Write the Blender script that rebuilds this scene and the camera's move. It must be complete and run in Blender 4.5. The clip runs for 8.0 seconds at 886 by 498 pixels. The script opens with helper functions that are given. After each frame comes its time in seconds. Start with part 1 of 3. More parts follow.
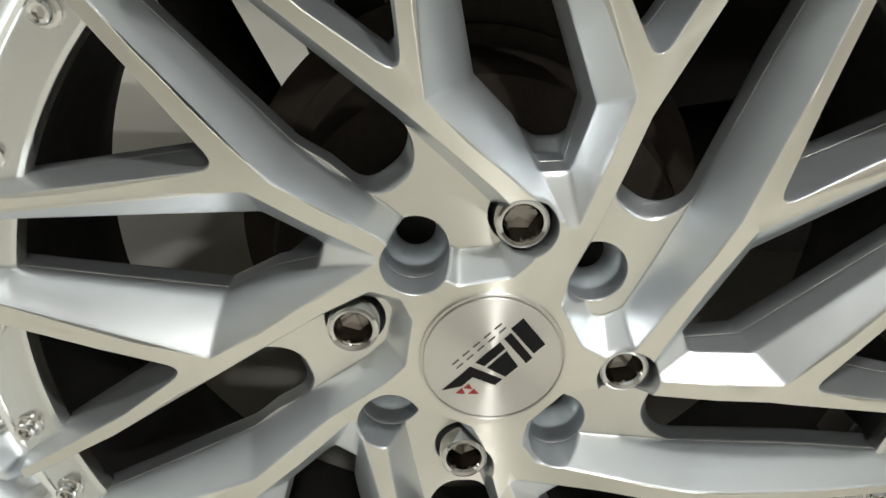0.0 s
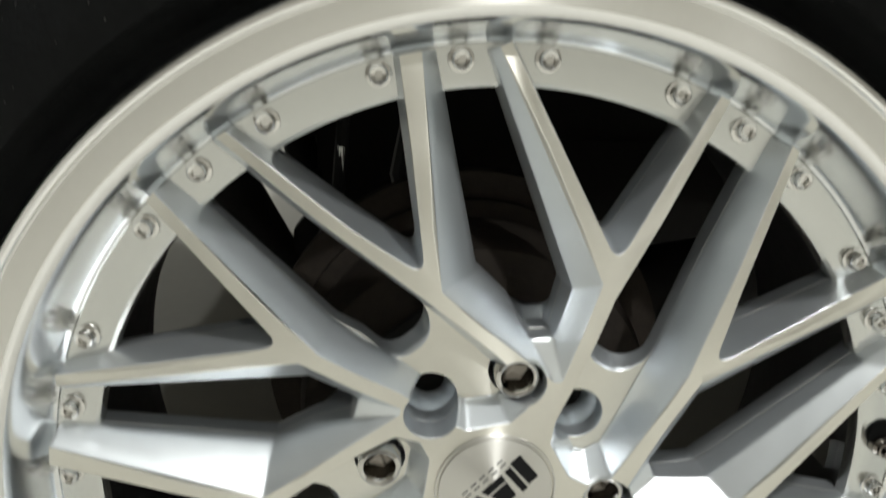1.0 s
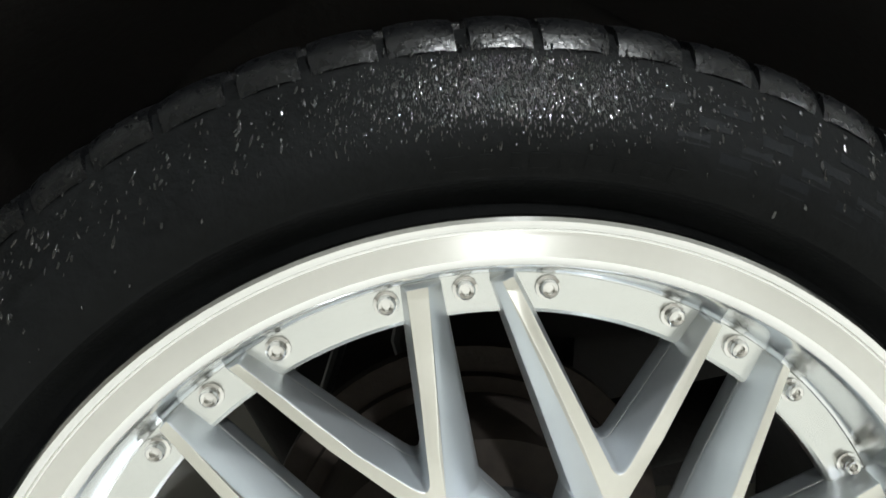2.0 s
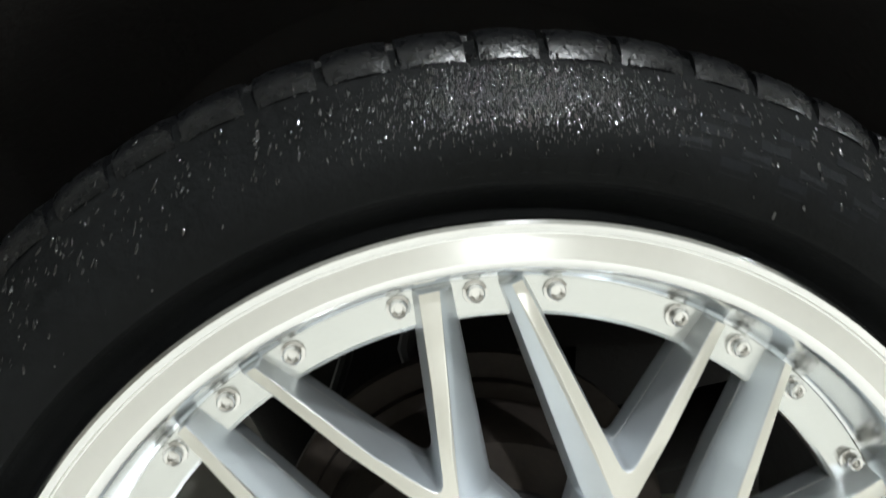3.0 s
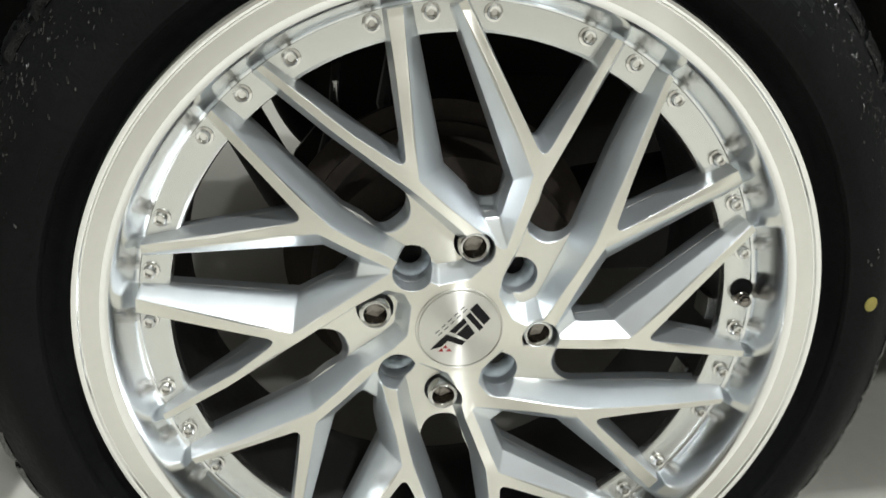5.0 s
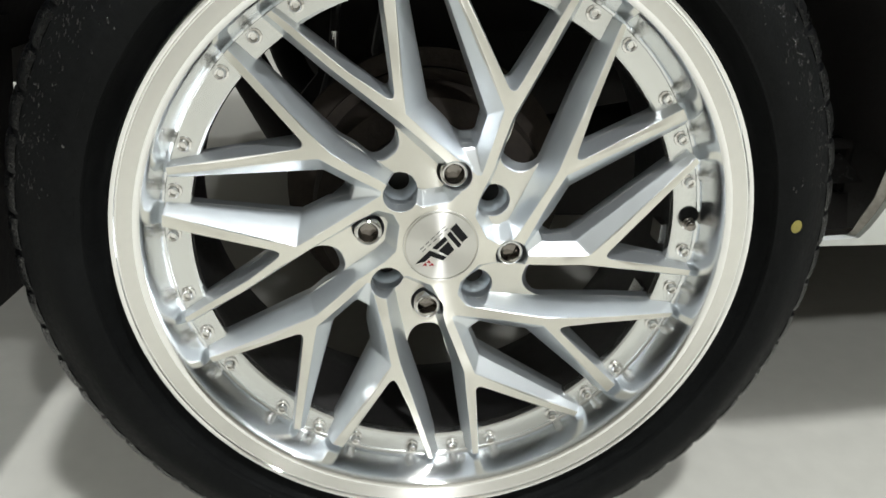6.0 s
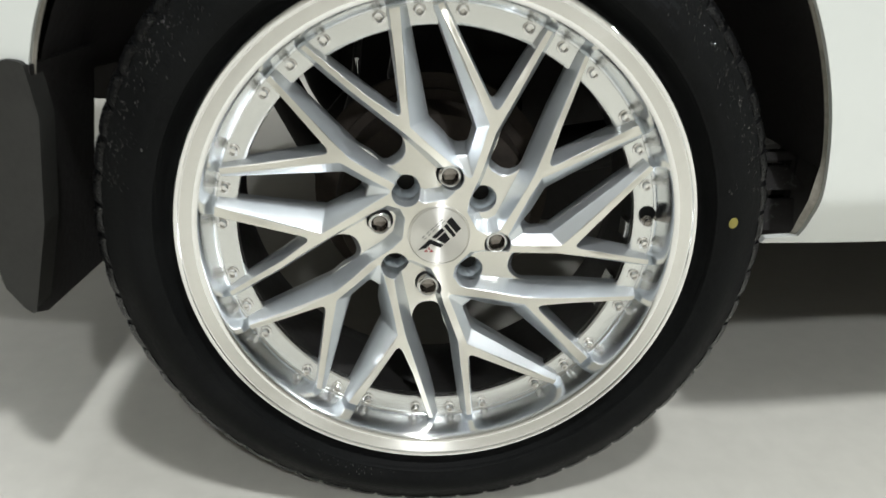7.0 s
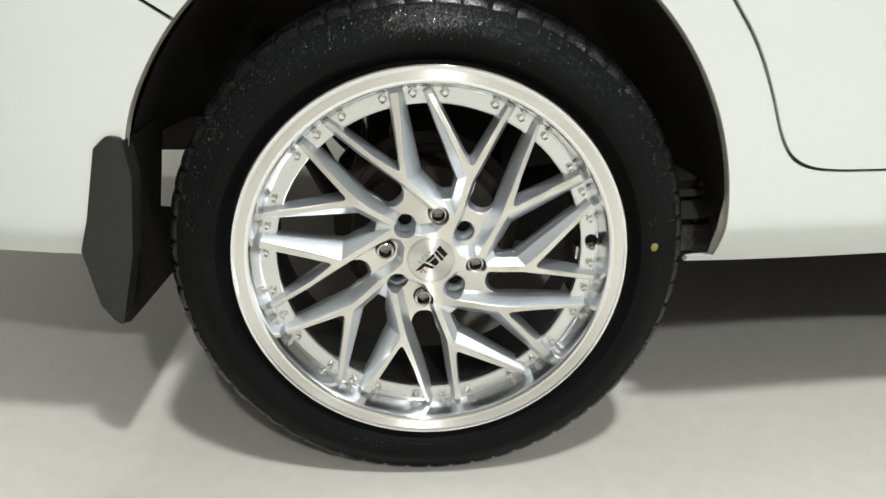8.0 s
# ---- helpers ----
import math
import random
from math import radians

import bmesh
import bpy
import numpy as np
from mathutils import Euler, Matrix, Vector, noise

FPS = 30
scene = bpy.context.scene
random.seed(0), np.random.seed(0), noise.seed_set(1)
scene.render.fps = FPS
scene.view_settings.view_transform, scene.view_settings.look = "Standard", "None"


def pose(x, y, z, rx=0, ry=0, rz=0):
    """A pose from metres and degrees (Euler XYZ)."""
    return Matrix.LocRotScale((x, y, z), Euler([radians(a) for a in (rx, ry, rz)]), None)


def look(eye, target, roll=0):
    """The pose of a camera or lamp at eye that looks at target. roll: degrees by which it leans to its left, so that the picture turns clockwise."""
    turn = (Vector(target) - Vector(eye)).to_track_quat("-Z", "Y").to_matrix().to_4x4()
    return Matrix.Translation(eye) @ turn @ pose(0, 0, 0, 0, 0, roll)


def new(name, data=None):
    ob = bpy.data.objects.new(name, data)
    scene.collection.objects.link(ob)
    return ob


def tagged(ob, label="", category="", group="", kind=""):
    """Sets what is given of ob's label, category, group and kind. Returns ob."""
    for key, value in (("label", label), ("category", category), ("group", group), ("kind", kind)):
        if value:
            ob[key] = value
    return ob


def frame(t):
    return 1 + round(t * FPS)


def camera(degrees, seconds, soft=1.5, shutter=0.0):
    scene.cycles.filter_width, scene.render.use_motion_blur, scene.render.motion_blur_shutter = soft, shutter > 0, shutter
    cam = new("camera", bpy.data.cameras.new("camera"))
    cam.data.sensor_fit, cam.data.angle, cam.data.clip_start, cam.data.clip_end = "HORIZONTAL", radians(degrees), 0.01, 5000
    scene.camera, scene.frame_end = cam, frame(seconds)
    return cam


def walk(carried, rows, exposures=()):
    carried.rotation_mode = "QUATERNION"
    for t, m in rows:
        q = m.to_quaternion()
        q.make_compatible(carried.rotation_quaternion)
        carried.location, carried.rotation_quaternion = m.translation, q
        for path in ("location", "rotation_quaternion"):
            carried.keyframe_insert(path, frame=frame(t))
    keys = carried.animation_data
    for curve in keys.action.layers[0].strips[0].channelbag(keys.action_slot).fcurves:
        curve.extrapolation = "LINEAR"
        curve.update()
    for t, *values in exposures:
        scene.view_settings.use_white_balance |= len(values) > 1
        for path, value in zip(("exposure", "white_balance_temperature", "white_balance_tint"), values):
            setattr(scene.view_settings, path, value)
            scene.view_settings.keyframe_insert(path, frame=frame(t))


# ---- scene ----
cam = camera(63.4, 8.0, soft=1.5, shutter=0.35)
PATH = [
    (0, (-0.03, -0.2, 0.458), (0.039, 1.623, -0.363), 1.8),
    (0.5, (-0.038, -0.228, 0.479), (0.058, 1.611, -0.303), 1.6),
    (1, (-0.051, -0.252, 0.512), (0.099, 1.655, -0.071), 1.5),
    (1.5, (-0.057, -0.25, 0.558), (0.113, 1.688, 0.097), 1.2),
    (1.7, (-0.057, -0.246, 0.571), (0.116, 1.698, 0.132), 1.4),
    (2.8, (-0.064, -0.247, 0.585), (0.114, 1.716, 0.247), 0.8),
    (3, (-0.065, -0.255, 0.576), (0.12, 1.705, 0.219), 0.7),
    (3.5, (-0.061, -0.277, 0.568), (0.091, 1.642, 0.024), 0.8),
    (4, (-0.066, -0.308, 0.547), (0.083, 1.579, -0.098), 1.4),
    (4.5, (-0.062, -0.344, 0.534), (0.109, 1.522, -0.164), 1.3),
    (4.7, (-0.06, -0.358, 0.526), (0.133, 1.503, -0.182), 1.3),
    (5.8, (-0.06, -0.439, 0.522), (0.163, 1.382, -0.273), 1.9),
    (6, (-0.056, -0.458, 0.522), (0.154, 1.359, -0.287), 2.1),
    (6.5, (-0.048, -0.507, 0.517), (0.128, 1.31, -0.299), 1.9),
    (7, (-0.042, -0.578, 0.549), (0.095, 1.262, -0.224), 2.0),
    (7.5, (-0.033, -0.665, 0.589), (0.048, 1.196, -0.139), 1.0),
    (8, (-0.038, -0.762, 0.64), (0.083, 1.09, -0.106), 0.9),
]
EXPOSURES = [(0.0, -0.6, 6780, 11), (0.5, -0.6, 6730, 10.5), (1.0, -0.59, 6630, 10), (1.5, -0.16, 6380, 9.5), (3.0, 0.08, 6230, 9.5), (4.0, -0.21, 6530, 9.5), (4.5, -0.27, 6520, 9.5), (6.0, -0.18, 6420, 10.5), (7.0, -0.22, 6420, 11), (8.0, -0.12, 6510, 11.5)]
walk(cam, [(t, look(eye, target, roll)) for t, eye, target, roll in PATH], EXPOSURES)

# ---- light: unseen ceiling lamps, a row across the car, with rows behind it and ahead added as fill ----
world = bpy.data.worlds.new("hall_air")
world.use_nodes = True
world.node_tree.nodes["Background"].inputs[0].default_value = (0.9, 0.95, 1.0, 1)
world.node_tree.nodes["Background"].inputs[1].default_value = 0.02
scene.world = world


def unseen_ceiling_lamp(x, y, z, sx, sy, watts, colour):
    data = bpy.data.lights.new("unseen_ceiling_lamp", "AREA")
    data.shape, data.size, data.size_y, data.energy, data.color = "RECTANGLE", sx, sy, watts, colour
    ob = new("unseen_ceiling_lamp", data)
    ob.location = (x, y, z)
    return ob


COOL = (0.962, 0.985, 0.968)
for lamp_y, lamp_watts in ((-3.49, 112), (-1.24, 94), (1.01, 56), (3.26, 38)):
    unseen_ceiling_lamp(0.45, lamp_y, 3.3, 0.18, 0.26, lamp_watts, COOL)
# assumed row behind the car, added to brighten the floor under the bumper
for lamp_y, lamp_watts in ((1.01, 8), (3.26, 32)):
    unseen_ceiling_lamp(-2.9, lamp_y, 3.3, 0.18, 0.26, lamp_watts, COOL)
# assumed row ahead of the car, added to brighten the wheel's right side
for lamp_y, lamp_watts in ((-3.49, 30), (-1.24, 30)):
    unseen_ceiling_lamp(3.8, lamp_y, 3.3, 0.18, 0.26, lamp_watts, COOL)

# ---- materials ----


def material(name, base, rough, metal=0.0, spread=0.06, scale=8.0, fine=120.0, bump=0.0, bump_scale=200.0,
             rough_spread=0.08, coat=0.0, aniso=0.0, specular=0.5, soft=0.0, coat_rough=0.06, rings=0.0):
    m = bpy.data.materials.new(name)
    m.use_nodes = True
    nt = m.node_tree
    bsdf = nt.nodes["Principled BSDF"]
    geo = nt.nodes.new("ShaderNodeTexCoord")
    big = nt.nodes.new("ShaderNodeTexNoise")
    big.inputs["Scale"].default_value, big.inputs["Detail"].default_value = scale, 4
    small = nt.nodes.new("ShaderNodeTexNoise")
    small.inputs["Scale"].default_value, small.inputs["Detail"].default_value = fine, 3
    for n in (big, small):
        nt.links.new(geo.outputs["Object"], n.inputs["Vector"])
    add = nt.nodes.new("ShaderNodeMath")
    add.operation = "ADD"
    nt.links.new(big.outputs["Fac"], add.inputs[0])
    nt.links.new(small.outputs["Fac"], add.inputs[1])
    ramp = nt.nodes.new("ShaderNodeMapRange")
    ramp.inputs["From Min"].default_value, ramp.inputs["From Max"].default_value = 0.6, 1.4
    ramp.inputs["To Min"].default_value, ramp.inputs["To Max"].default_value = 1 - spread, 1 + spread
    nt.links.new(add.outputs[0], ramp.inputs["Value"])
    tint = nt.nodes.new("ShaderNodeVectorMath")
    tint.operation = "SCALE"
    tint.inputs[0].default_value = base
    nt.links.new(ramp.outputs[0], tint.inputs["Scale"])
    nt.links.new(tint.outputs[0], bsdf.inputs["Base Color"])
    rr = nt.nodes.new("ShaderNodeMapRange")
    rr.inputs["From Min"].default_value, rr.inputs["From Max"].default_value = 0.6, 1.4
    rr.inputs["To Min"].default_value, rr.inputs["To Max"].default_value = max(0.02, rough - rough_spread), min(1, rough + rough_spread)
    nt.links.new(add.outputs[0], rr.inputs["Value"])
    nt.links.new(rr.outputs[0], bsdf.inputs["Roughness"])
    bsdf.inputs["Metallic"].default_value = metal
    bsdf.inputs["Specular IOR Level"].default_value = specular
    bsdf.inputs["Coat Weight"].default_value = coat
    bsdf.inputs["Coat Roughness"].default_value = coat_rough
    if aniso:
        bsdf.inputs["Anisotropic"].default_value, bsdf.inputs["Anisotropic Rotation"].default_value = aniso, 0.25
        tangent = nt.nodes.new("ShaderNodeTangent")
        tangent.direction_type, tangent.axis = "RADIAL", "Y"
        nt.links.new(tangent.outputs[0], bsdf.inputs["Tangent"])
    if rings:
        wave = nt.nodes.new("ShaderNodeTexWave")
        wave.wave_type, wave.rings_direction = "RINGS", "Y"
        wave.inputs["Scale"].default_value, wave.inputs["Distortion"].default_value = rings, 2.0
        wave.inputs["Detail"].default_value, wave.inputs["Detail Scale"].default_value = 3, 40
        nt.links.new(geo.outputs["Object"], wave.inputs["Vector"])
        turned_mark = nt.nodes.new("ShaderNodeMapRange")
        turned_mark.inputs["To Min"].default_value, turned_mark.inputs["To Max"].default_value = -0.02, 0.02
        nt.links.new(wave.outputs["Fac"], turned_mark.inputs["Value"])
        both = nt.nodes.new("ShaderNodeMath")
        both.operation = "ADD"
        nt.links.new(rr.outputs[0], both.inputs[0])
        nt.links.new(turned_mark.outputs[0], both.inputs[1])
        nt.links.new(both.outputs[0], bsdf.inputs["Roughness"])
    if soft:
        round_edge = nt.nodes.new("ShaderNodeBevel")
        round_edge.samples, round_edge.inputs["Radius"].default_value = 6, soft
        nt.links.new(round_edge.outputs[0], bsdf.inputs["Normal"])
    if bump:
        grain = nt.nodes.new("ShaderNodeTexNoise")
        grain.inputs["Scale"].default_value, grain.inputs["Detail"].default_value = bump_scale, 4
        nt.links.new(geo.outputs["Object"], grain.inputs["Vector"])
        b = nt.nodes.new("ShaderNodeBump")
        b.inputs["Strength"].default_value, b.inputs["Distance"].default_value = 1.0, bump
        nt.links.new(grain.outputs["Fac"], b.inputs["Height"])
        nt.links.new(b.outputs[0], bsdf.inputs["Normal"])
    return m


MACHINED = material("machined_aluminium", (0.845, 0.828, 0.765), 0.40, 1.0, spread=0.02, scale=14, fine=300, aniso=0.93, rough_spread=0.04, soft=0.0005)
LIP = material("polished_lip", (0.825, 0.815, 0.78), 0.365, 1.0, spread=0.02, scale=20, fine=240, aniso=1.0, rough_spread=0.02, rings=900)
EDGE = material("polished_edge", (0.86, 0.86, 0.85), 0.07, 1.0, spread=0.02, scale=20, fine=240, aniso=0.3, rough_spread=0.02)
POLISHED = material("polished_step", (0.87, 0.89, 0.905), 0.15, 1.0, spread=0.02, scale=20, fine=240, aniso=0.97, rough_spread=0.02)
SILVER = material("silver_wheel_paint", (0.765, 0.803, 0.836), 0.345, 0.86, spread=0.02, scale=25, fine=120, rough_spread=0.02, coat=0.3, coat_rough=0.25, soft=0.0028)
RING = material("cast_ring", (0.69, 0.70, 0.685), 0.22, 0.95, spread=0.03, scale=30, fine=400, rough_spread=0.02)
# the shade inside the rim is put into this dark base colour
BARREL = material("dark_barrel_shade", (0.05, 0.048, 0.047), 0.5, 0.2)
CAP = material("brushed_cap", (0.80, 0.79, 0.76), 0.50, 1.0, spread=0.02, scale=30, fine=200, aniso=0.9, rough_spread=0.03, rings=420)
SOCKET = material("darkened_chrome", (0.25, 0.23, 0.21), 0.14, 1.0, spread=0.1, rough_spread=0.03)
CHROME = material("chrome", (0.75, 0.74, 0.72), 0.07, 1.0, spread=0.02, rough_spread=0.02)
RUBBER = material("tyre_rubber", (0.0060, 0.0064, 0.0065), 0.58, 0.0, specular=0.07, spread=0.4, scale=18, fine=220, bump=0.00035, bump_scale=420, rough_spread=0.14)
TREAD = material("tread_rubber", (0.0032, 0.0034, 0.0038), 0.27, 0.0, specular=0.4, spread=0.25, scale=30, fine=260, bump=0.0003, bump_scale=500, rough_spread=0.12)
DROP = material("water_film", (0.003, 0.003, 0.0033), 0.13, 0.0, spread=0.05, rough_spread=0.05, specular=1.0)
CHECK = material("checked_rubber", (0.0050, 0.0057, 0.0066), 0.5, 0.0, specular=0.13, spread=0.3, scale=40, fine=260, bump=0.0003, bump_scale=500, rough_spread=0.12)
EMBLEM = material("emblem_black", (0.008, 0.008, 0.009), 0.5, specular=0.15)
EMBLEM_RED = material("emblem_red", (0.35, 0.02, 0.025), 0.35)
EMBLEM_GREY = material("emblem_grey", (0.12, 0.12, 0.12), 0.35)
YELLOW = material("yellow_paint", (0.24, 0.205, 0.045), 0.6, spread=0.2, fine=600)
BODY = material("white_car_paint", (0.695, 0.722, 0.698), 0.35, 0.0, spread=0.012, scale=3, fine=60, coat=1.0, rough_spread=0.04)
PLASTIC = material("black_plastic", (0.035, 0.034, 0.034), 0.34, 0.0, spread=0.2, scale=20, fine=200, bump=0.0002, bump_scale=300)
FLAP = material("mud_flap_rubber", (0.028, 0.028, 0.026), 0.5, 0.0, specular=0.3, spread=0.25, scale=15, fine=150, bump=0.0002, bump_scale=250)
UNDER = material("underseal", (0.0115, 0.0100, 0.0095), 0.8, 0.0, spread=0.3, scale=12, fine=90, bump=0.001, bump_scale=120)
LINER = material("felted_liner", (0.017, 0.0145, 0.014), 0.85, 0.0, spread=0.3, scale=12, fine=90, bump=0.001, bump_scale=120)
SHIELD = material("dark_splash_shield", (0.05, 0.048, 0.049), 0.24, 0.0, spread=0.15, scale=20, fine=200)
FLANGE = material("grimy_flange_paint", (0.25, 0.235, 0.205), 0.6, 0.0, spread=0.35, scale=30, fine=220, bump=0.0003, bump_scale=200)
DRUM = material("rusty_drum", (0.055, 0.044, 0.036), 0.8, 0.4, spread=0.4, scale=25, fine=160, bump=0.0005, bump_scale=150)
GLASS = material("dark_tinted_glass", (0.012, 0.014, 0.015), 0.06, 0.0, spread=0.05, rough_spread=0.02)
SEAM = material("seam_sealer", (0.045, 0.045, 0.043), 0.7)
FLOOR = material("sealed_concrete_floor", (0.60, 0.589, 0.54), 0.42, 0.0, spread=0.06, scale=1.6, fine=35, bump=0.00015, bump_scale=60, rough_spread=0.1)
WALL = material("hall_wall_paint", (0.62, 0.60, 0.55), 0.7, 0.0, spread=0.05, scale=1.2, fine=30, bump=0.0005, bump_scale=90)
CEIL = material("hall_ceiling_paint", (0.55, 0.55, 0.54), 0.8, 0.0, spread=0.05, scale=1.2, fine=30)

# ---- mesh helpers ----
HUB = 0.303          # height of the wheel's centre
PHASE = -85.0        # direction of the first slot, degrees from the car's front, upwards
MM = 0.001


def part(name, bm, mat, parent, label="", smooth=40):
    """One mesh object; with a parent it is a part."""
    me = bpy.data.meshes.new(name)
    if smooth:
        for f in bm.faces:
            f.smooth = True
        for e in bm.edges:
            if len(e.link_faces) == 2 and e.calc_face_angle(0) > radians(smooth):
                e.smooth = False
    bm.to_mesh(me)
    bm.free()
    for m in (mat if isinstance(mat, (list, tuple)) else [mat]):
        me.materials.append(m)
    ob = new(name, me)
    ob.parent = parent
    if label:
        ob["label"] = label
    return ob


def again(ob, m, parent):
    """Another object on the same mesh, under the same parent."""
    o = new(ob.name.split(".")[0], ob.data)
    o.parent, o.matrix_basis = parent, m
    if "label" in ob:
        o["label"] = ob["label"]
    return o


def lathe(profile, steps=128, closed=False, bm=None, start=0.0, sweep=360.0):
    """Turns (radius, y) pairs round the y axis."""
    bm = bm or bmesh.new()
    full = abs(sweep - 360) < 1e-6
    cols = []
    for i in range(steps if full else steps + 1):
        a = radians(start + sweep * i / steps)
        cols.append([bm.verts.new((r * math.cos(a), y, r * math.sin(a))) for r, y in profile])
    n = len(profile)
    for i in range(steps):
        p, q = cols[i], cols[(i + 1) % len(cols)]
        for j in range(n if closed else n - 1):
            k = (j + 1) % n
            bm.faces.new((p[j], p[k], q[k], q[j]))
    if not full and closed:
        bm.faces.new(cols[0])
        bm.faces.new(cols[-1][::-1])
    bmesh.ops.recalc_face_normals(bm, faces=bm.faces)
    return bm


def box(x0, x1, y0, y1, z0, z1, bevel=0.0, bm=None):
    bm = bm or bmesh.new()
    vs = bmesh.ops.create_cube(bm, size=1)["verts"]
    for v in vs:
        v.co = ((x0 + x1) / 2 + v.co.x * (x1 - x0), (y0 + y1) / 2 + v.co.y * (y1 - y0), (z0 + z1) / 2 + v.co.z * (z1 - z0))
    if bevel:
        bmesh.ops.bevel(bm, geom=list({e for v in vs for e in v.link_edges}), offset=bevel, segments=2, affect="EDGES")
    return bm


def tube(points, radius, steps=16, bm=None):
    """A round bar along a line of points."""
    bm = bm or bmesh.new()
    pts = [Vector(p) for p in points]
    rows = []
    for i, p in enumerate(pts):
        d = (pts[min(i + 1, len(pts) - 1)] - pts[max(i - 1, 0)]).normalized()
        side = d.cross(Vector((0, 1, 0.01))).normalized()
        up = d.cross(side)
        rad = radius[i] if isinstance(radius, (list, tuple)) else radius
        rows.append([bm.verts.new(p + rad * (math.cos(2 * math.pi * k / steps) * side + math.sin(2 * math.pi * k / steps) * up)) for k in range(steps)])
    for a, b in zip(rows, rows[1:]):
        for k in range(steps):
            bm.faces.new((a[k], a[(k + 1) % steps], b[(k + 1) % steps], b[k]))
    bm.faces.new(rows[0])
    bm.faces.new(rows[-1][::-1])
    bmesh.ops.recalc_face_normals(bm, faces=bm.faces)
    return bm


def cdt(loops, inner):
    """Triangles inside closed 2D loops, with extra points inside. Returns points, triangles and each loop's indices."""
    from mathutils.geometry import delaunay_2d_cdt
    pts, edges, spans = [], [], []
    for loop in loops:
        s = len(pts)
        pts += [Vector(p) for p in loop]
        spans.append((s, len(loop)))
        edges += [(s + i, s + (i + 1) % len(loop)) for i in range(len(loop))]
    pts += [Vector(p) for p in inner]
    vs, _, fs, orig, _, _ = delaunay_2d_cdt(pts, edges, [], 1, 1e-7)
    back = {}
    for i, ids in enumerate(orig):
        for k in ids:
            back[k] = i
    return vs, fs, [[back[s + i] for i in range(n)] for s, n in spans]


# ---- the hall ----
def slab(name, x0, x1, y0, y1, z0, z1, mat, label, category):
    ob = part(name, box(x0, x1, y0, y1, z0, z1), mat, None, smooth=0)
    return tagged(ob, label, category, kind="structure")


slab("floor", -7, 9, -6, 8, -0.1, 0.0, FLOOR, "pale grey sealed concrete floor under the white car", "floor")
slab("wall_west", -7.2, -7, -6, 8, 0, 3.4, WALL, "plain off-white painted hall wall", "wall")
slab("wall_east", 9, 9.2, -6, 8, 0, 3.4, WALL, "plain off-white painted hall wall", "wall")
slab("wall_south", -7.2, 9.2, -6.2, -6, 0, 3.4, WALL, "plain off-white painted hall wall", "wall")
slab("wall_north", -7.2, 9.2, 8, 8.2, 0, 3.4, WALL, "plain off-white painted hall wall", "wall")
slab("ceiling", -7.2, 9.2, -6.2, 8.2, 3.4, 3.5, CEIL, "plain light grey hall ceiling", "ceiling")

# ---- the car ----
car = tagged(new("car"), "white car seen at its wheel, with black mud flap", "car")


def smoothstep(a, b, x):
    t = min(1, max(0, (x - a) / (b - a)))
    return t * t * (3 - 2 * t)


def skin(x, z):
    """Depth of the car's side at x, z."""
    y = float(np.interp(z, [0.27, 0.285, 0.30, 0.33, 0.336, 0.345, 0.36, 0.42, 0.52, 0.75, 1.0], [0.086, 0.0760, 0.0650, 0.0503, 0.0480, 0.0462, 0.0452, 0.0435, 0.0425, 0.040, 0.055]))
    y += 0.035 * smoothstep(0.32, 0.85, x) + 0.55 * max(0, -x - 0.36) ** 2
    return y


ARCH_C, ARCH_R = (0.004, 0.318), 0.362


def arch(a0, a1, n=40):
    """Points along the wheel arch's edge between two angles."""
    out = []
    for i in range(n + 1):
        a = radians(a0 + (a1 - a0) * i / n)
        r = ARCH_R + 0.022 * max(0.0, math.sin(a)) ** 2 + 0.009 * smoothstep(95, 140, math.degrees(a)) * (1 - smoothstep(150, 172, math.degrees(a)))
        out.append((ARCH_C[0] + r * math.cos(a), ARCH_C[1] + r * math.sin(a)))
    return out


def rounded(points, radii, n=6):
    """A closed 2D loop with its corners rounded."""
    out = []
    m = len(points)
    for i in range(m):
        p = Vector(points[i])
        if not radii[i]:
            out.append(tuple(p))
            continue
        a, b = Vector(points[i - 1]), Vector(points[(i + 1) % m])
        d1, d2 = (a - p).normalized(), (b - p).normalized()
        half = d1.angle(d2) / 2
        cut = min(radii[i] / math.tan(half), 0.48 * (a - p).length, 0.48 * (b - p).length)
        for k in range(n + 1):
            t = k / n
            q = (1 - t) ** 2 * (p + d1 * cut) + 2 * t * (1 - t) * p + t * t * (p + d2 * cut)
            out.append(tuple(q))
    return out


